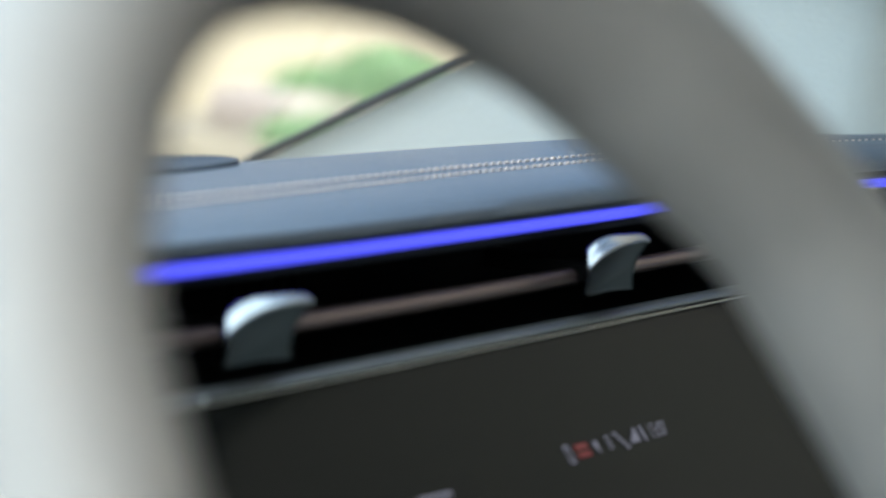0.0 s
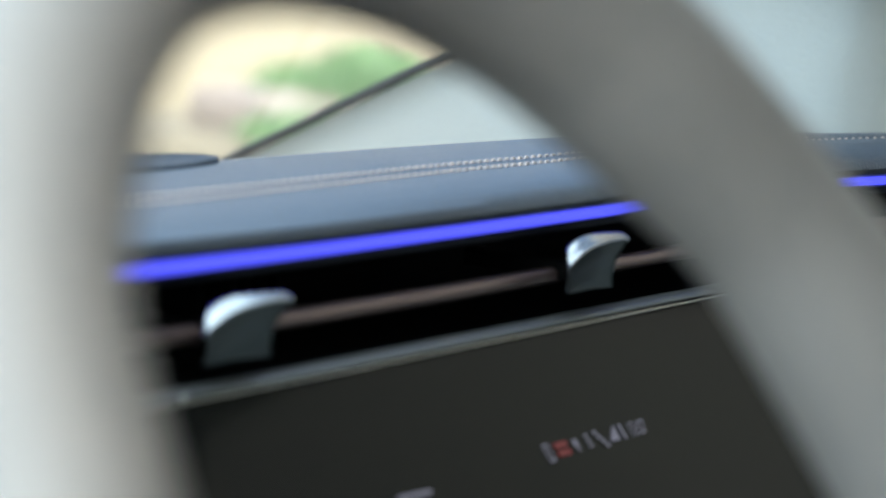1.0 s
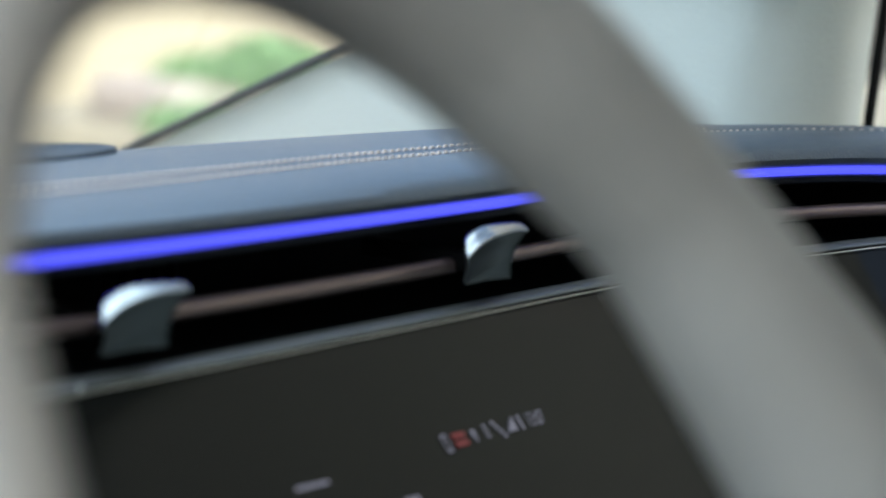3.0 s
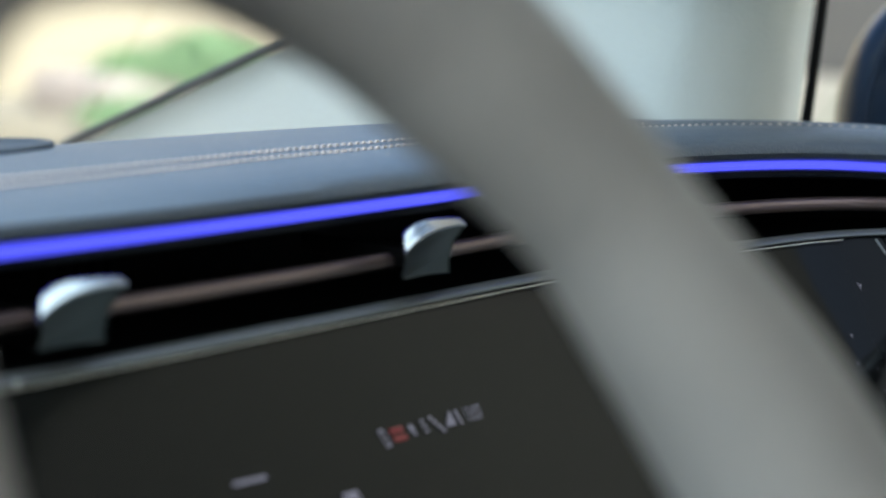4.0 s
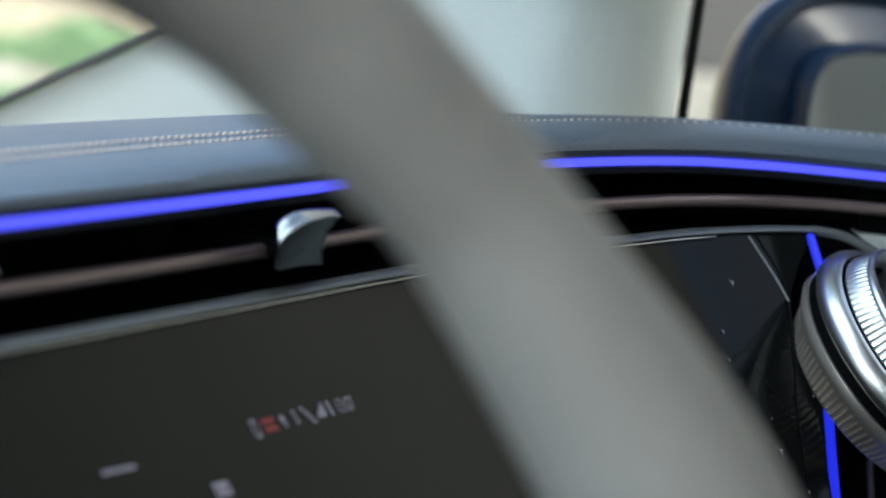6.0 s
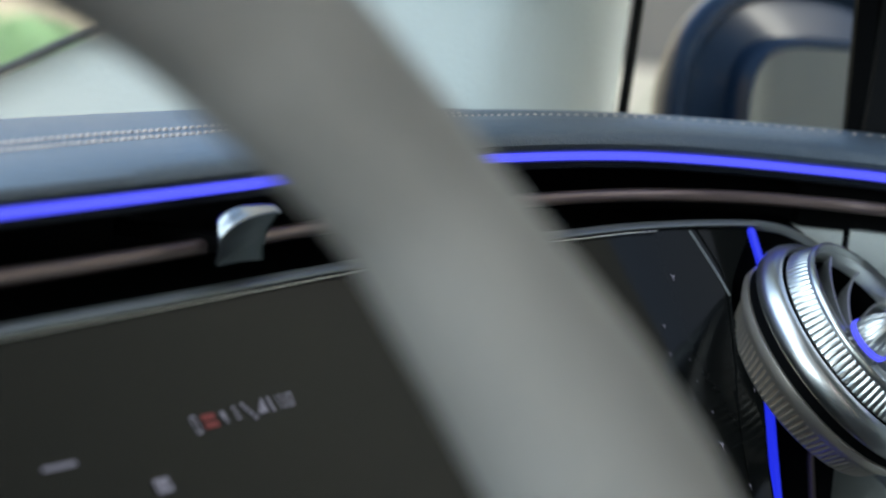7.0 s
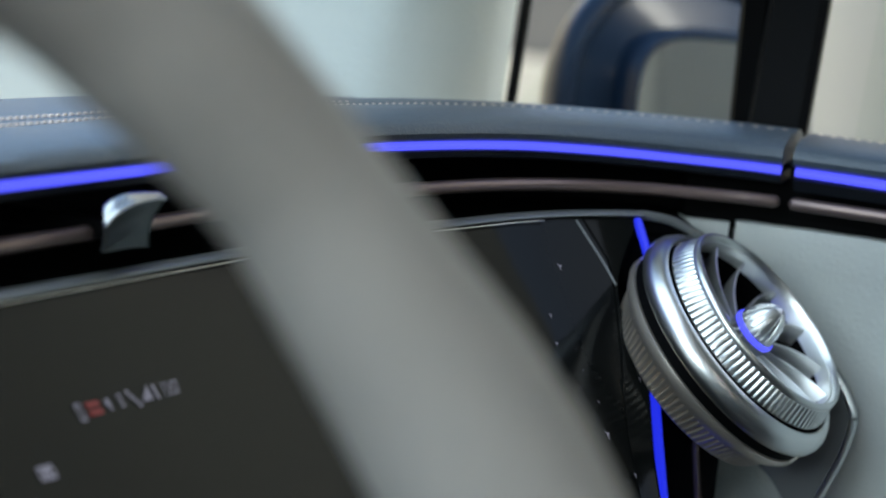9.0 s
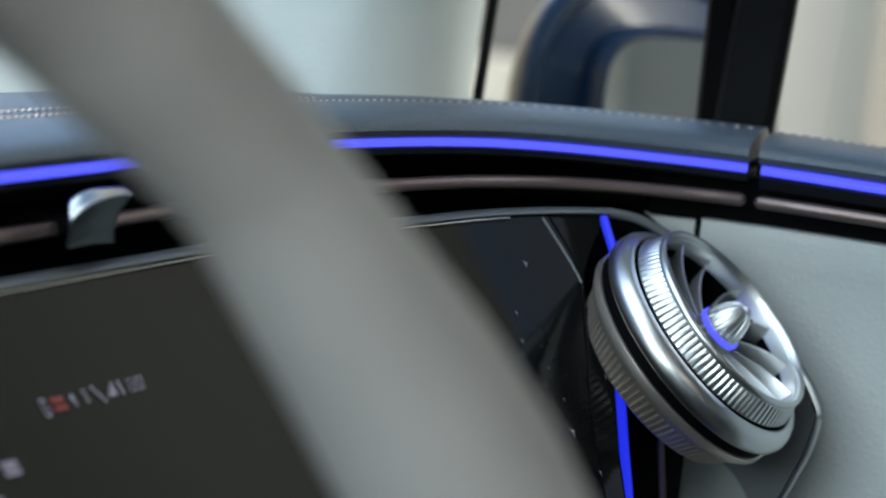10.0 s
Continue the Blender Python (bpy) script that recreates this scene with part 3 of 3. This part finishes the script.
part("panel", sweep(1.3950, END, door_panel, 0.012), LEATHER_PALE, door, "pale grey leather panel")
part("dash_side", sweep(1.377, 1.3930, lambda s: [(o, z - 0.0008) for o, z in door_panel(s)], 0.006), LEATHER_PALE, dash, "pale grey leather dashboard end")
for row, o in enumerate((0.0305,)):
    for k in range(120):
        s = GAP + 0.006 + 0.0041 * k
        if s > 1.72:
            break
        ob = new("stitch", STITCH)
        ob.parent = door
        d = on_plan(s + 0.004, o) - on_plan(s - 0.004, o)
        ob.matrix_basis = Matrix.Translation(on_plan(s, o, 0.9483) - door.location) @ Matrix.Rotation(math.atan2(d.y, d.x) + 0.16, 4, "Z") @ Matrix.Scale(0.5, 4)

# ---- A-pillar, window and its posts ----
def pillar_row(z):
    """The pillar's outline at height z: from the windscreen's edge round to the side window."""
    up = z - 0.90
    e = Vector((0.600 - 0.22 * up, 0.962 - 2.15 * up if z < 1.06 else 0.618 - 0.75 * (z - 1.06), z))
    w = Vector((0.702 - 0.30 * max(0, z - 1.0), 0.661 - 0.05 * up - 0.95 * max(0.0, z - 1.0), z))
    c = w + Vector((-0.112, -0.022, 0))
    face = spline([e + Vector((0.001, -0.012, 0)), e.lerp(c, 0.45) + Vector((-0.005, -0.002, 0)), e.lerp(c, 0.80), c + (e - c) * 0.06 + (w - c) * 0.14, c.lerp(w, 0.5) + Vector((0, -0.005, 0)), w + Vector((-0.006, -0.005, 0))], 5)
    return [e] + face + [w + Vector((0.002, 0.0, 0)), w + Vector((0.05, 0.05, 0)), e + Vector((0.06, 0.01, 0))]


pillar = grid_mesh([pillar_row(z) for z in (0.885, 0.92, 0.94, 0.96, 0.98, 1.0, 1.02, 1.05, 1.1, 1.2, 1.3, 1.44)], close_v=True, caps=True)
tagged(part("pillar", pillar, CLOTH), "pale cloth covered windscreen pillar", "pillar", kind="structure")
trim = part("trim", tube([pillar_row(z)[0] + Vector((-0.004, 0.004, 0)) for z in (0.89, 0.92, 0.95, 0.98, 1.01, 1.05, 1.1, 1.2, 1.3, 1.42)], 0.0024, 8), SEAL)
tagged(trim, "black rubber seal along the windscreen's edge", "seal", kind="structure")
trim = part("trim", tube([pillar_row(z)[-3] + Vector((0.004, -0.003, 0)) for z in (0.925, 0.95, 0.98, 1.0, 1.05, 1.1, 1.2, 1.3, 1.42)], 0.0025, 8), RUBBER)
tagged(trim, "black rubber seal beside the window", "seal", kind="structure")

# side window with a black upright between the small and the large pane
win = thing("window_1", "passenger side window with a black upright", "window", kind="structure", at=(0.7, 0.5, 0.94))


def upright(y0, y1, x0, x1, lean, mat, label=""):
    rows = []
    for z in (0.925, 0.96, 1.0, 1.1, 1.25, 1.42):
        d, i = -lean * (z - 0.945), -0.30 * max(0, z - 1.0)
        rows.append([Vector((x + i, y + d, z)) for x, y in ((x0, y0), (x0, y1), (x0 + 0.003, y1 + 0.003), (x1, y1 + 0.003), (x1, y0), (x0 + 0.003, y0 - 0.003))])
    part("window_frame", grid_mesh(rows, close_v=True, caps=True), mat, win, label)


upright(0.5095, 0.530, 0.684, 0.697, 0.06, RUBBER, "black window upright")
upright(0.532, 0.541, 0.690, 0.700, -0.02, BLACK, "black inner guide rail")
for a, b in ((-0.7, 0.495), (0.53, 0.66)):
    bm = grid_mesh([[Vector((0.709 - 0.30 * max(0, z - 1.0), y, z)) for y in (a, b - max(0, z - 0.95) * (0.9 if b > 0.6 else 0.1))] for z in (0.925, 1.0, 1.15, 1.3, 1.42)])
    p = part("pane", bm, PANE, win, "clear side glass")
    p.visible_shadow = False

# door mirror outside
mirror = thing("door_mirror", "dark blue door mirror outside the passenger window", "door mirror", at=(0.93, 0.67, 0.93))
MC = Vector((0.945, 0.682, 0.925))
MF = Matrix.Translation(MC + Vector((-0.55, -0.83, 0.0)) * 0.060 + Vector((-0.010, 0.016, -0.006))) @ Vector((-0.55, -0.83, 0.05)).to_track_quat("Z", "Y").to_matrix().to_4x4()


def squarish(rx, ry, h, n=48, soft=0.5):
    return [MF @ Vector((rx * math.copysign(abs(math.cos(a)) ** soft, math.cos(a)), ry * math.copysign(abs(math.sin(a)) ** soft, math.sin(a)), h)) for a in [k * math.tau / n for k in range(n)]]


shell_rings = [(0.030, 0.018, -0.082), (0.050, 0.046, -0.076), (0.072, 0.066, -0.058), (0.084, 0.078, -0.034), (0.087, 0.081, -0.020), (0.086, 0.080, -0.014), (0.083, 0.077, -0.011), (0.079, 0.073, -0.012),
               (0.076, 0.070, -0.017), (0.068, 0.063, -0.013), (0.056, 0.055, -0.010), (0.050, 0.051, -0.008)]
part("housing", grid_mesh([[p + Vector((-0.56, 0.83, 0)) * 0.005 for p in squarish(rx - 0.012, ry, h, soft=0.78)] for rx, ry, h in shell_rings], close_v=True), PAINT, mirror, "dark blue painted housing")
part("bezel", grid_mesh([squarish(0.051, 0.052, -0.035), squarish(0.049, 0.050, 0.004), squarish(0.047, 0.048, 0.007), squarish(0.045, 0.046, 0.005), squarish(0.045, 0.046, -0.002)], close_v=True), PAINT, mirror, "dark blue mirror bezel")
bm = grid_mesh([squarish(0.0455, 0.0465, 0.003), squarish(0.0455, 0.0465, 0.0045)], close_v=True, caps=True)
part("mirror_glass", bm, MIRROR, mirror, "mirror glass", smooth=False)
part("arm", tube([MC + Vector((-0.08, -0.01, -0.03)), Vector((0.76, 0.62, 0.88))], 0.02, 12), BLACK, mirror, "black mirror arm")

# ---- steering wheel ----
WT = radians(25)
W0, WU, WV = Vector((-0.063, 0.297, 0.992)), Vector((1, 0, 0)), Vector((0, math.sin(WT), math.cos(WT)))
wheel = thing("steering_wheel", "grey leather covered steering wheel", "steering wheel", at=(-0.15, 0.24, 0.85))
RIM = [(-0.2284, -0.035, 16.5), (-0.2264, -0.005, 16.5), (-0.2109, 0.025, 17.5), (-0.1852, 0.0445, 17.3), (-0.1519, 0.0505, 17.0), (-0.1176, 0.0464, 17.4), (-0.0878, 0.0338, 17.6), (-0.0692, 0.0202, 17.4), (-0.0518, 0.0052, 16.2), (-0.039, -0.008, 16.0), (-0.025, -0.028, 17.8), (-0.009, -0.053, 20.3), (0.005, -0.085, 21.5), (0.014, -0.14, 20.5), (0.01, -0.21, 18.0), (-0.024, -0.27, 16.5), (-0.0978, -0.29, 16.5), (-0.1749, -0.27, 16.5), (-0.2199, -0.2, 16.5), (-0.2304, -0.11, 16.5)]
loop = spline([(a, b, r) for a, b, r in RIM + RIM[:1]], 12)[:-1]
thick = [p.z / 1000 for p in loop]
base = W0 - Vector((W0.x, 0, 0))
part("rim", tube([base + WU * p.x + WV * p.y for p in loop], lambda u: thick[round(u * (len(thick) - 1))], 24, close=True), LEATHER_GREY, wheel, "grey leather rim")
hub_c = W0 - Vector((W0.x, 0, 0)) + WU * -0.105 + WV * -0.18
hm = Matrix.Translation(hub_c) @ Matrix.Rotation(-WT, 4, "X")
part("hub", box((-0.055, -0.01, -0.045), (0.055, 0.04, 0.04), 0.012, hm, 3), LEATHER_GREY, wheel, "grey hub pad")
part("spoke", box((-0.115, 0.0, -0.02), (-0.05, 0.02, 0.015), 0.006, hm), LEATHER_GREY, wheel)
part("spoke", box((0.05, 0.0, -0.02), (0.115, 0.02, 0.015), 0.006, hm), LEATHER_GREY, wheel)
part("column", tube([hub_c, hub_c + Vector((0, 0.35, -0.16))], 0.03, 16), BLACK, wheel, "black steering column")

# ---- outside ----
tagged(part("ground", box((-600, -600, -0.1), (600, 600, 0.0)), PAVING), "pale paved ground", "ground", kind="structure")
tagged(part("wall_garden", box((-6, 7.5, 0), (16, 7.9, 3.2), 0.02), PLASTER), "beige plastered garden wall", "wall", kind="structure")
tagged(part("wall_side", box((3.0, -6, 0), (3.3, 1.62, 3.2), 0.02), PLASTER_GREY), "pale grey plastered wall beside the car", "wall", kind="structure")
tagged(part("wooden_post", box((2.90, 1.10, 0), (2.995, 1.335, 3.0), 0.01), BROWN), "brown timber post against the pale wall", "post")
tagged(part("garden_gate", box((5.95, 2.4, 0.56), (6.0, 3.62, 1.8), 0.02), GUNMETAL), "dark grey metal gate panel", "gate", kind="structure")
tagged(part("plinth", box((5.9, 2.3, 0), (6.05, 3.7, 0.56), 0.02), PLASTER_GREY), "pale plastered plinth under the gate", "plinth", kind="structure")
planter = part("planter", box((4.47, 4.3, 0), (5.6, 4.95, 0.37), 0.02), PLASTER)
tagged(planter, "beige plastered low planter on the paving", "planter")
tagged(part("stone_block", box((4.64, 4.44, 0.37), (4.89, 4.70, 0.468), 0.03, None, 3), PINK), "pale pink stone block on the planter", "stone block")


def bush(c, r, n, seed):
    rnd = random.Random(seed)
    bm = bmesh.new()
    for k in range(n):
        d = Vector((rnd.gauss(0, 1), rnd.gauss(0, 1), rnd.gauss(0, 1))).normalized() * (0.55 + 0.5 * rnd.random())
        p = Vector((c[0] + d.x * r[0], c[1] + d.y * r[1], c[2] + d.z * r[2]))
        m = Matrix.Translation(p) @ Euler((rnd.uniform(0, 6), rnd.uniform(0, 6), rnd.uniform(0, 6))).to_matrix().to_4x4()
        w = rnd.uniform(0.012, 0.022)
        vs = [bm.verts.new(m @ Vector(q)) for q in ((0, -1.8 * w, 0), (w * 0.7, 0, 0.2 * w), (0, 1.8 * w, 0), (-w * 0.7, 0, 0.2 * w))]
        bm.faces.new(vs)
    holder = thing("shrub", "green leafy shrub in the planter", "shrub", "shrubs", at=(c[0], c[1], 0.36))
    part("leaves", bm, LEAF, holder, smooth=False)
    part("stem", tube([(c[0], c[1], 0.355), (c[0] + 0.01, c[1], c[2])], 0.008, 8), BROWN, holder)


bush((4.87, 4.52, 0.478), (0.15, 0.10, 0.034), 1400, 3)
bush((5.04, 4.48, 0.505), (0.12, 0.12, 0.050), 1300, 5)
bush((4.66, 4.38, 0.394), (0.145, 0.07, 0.026), 1100, 4)
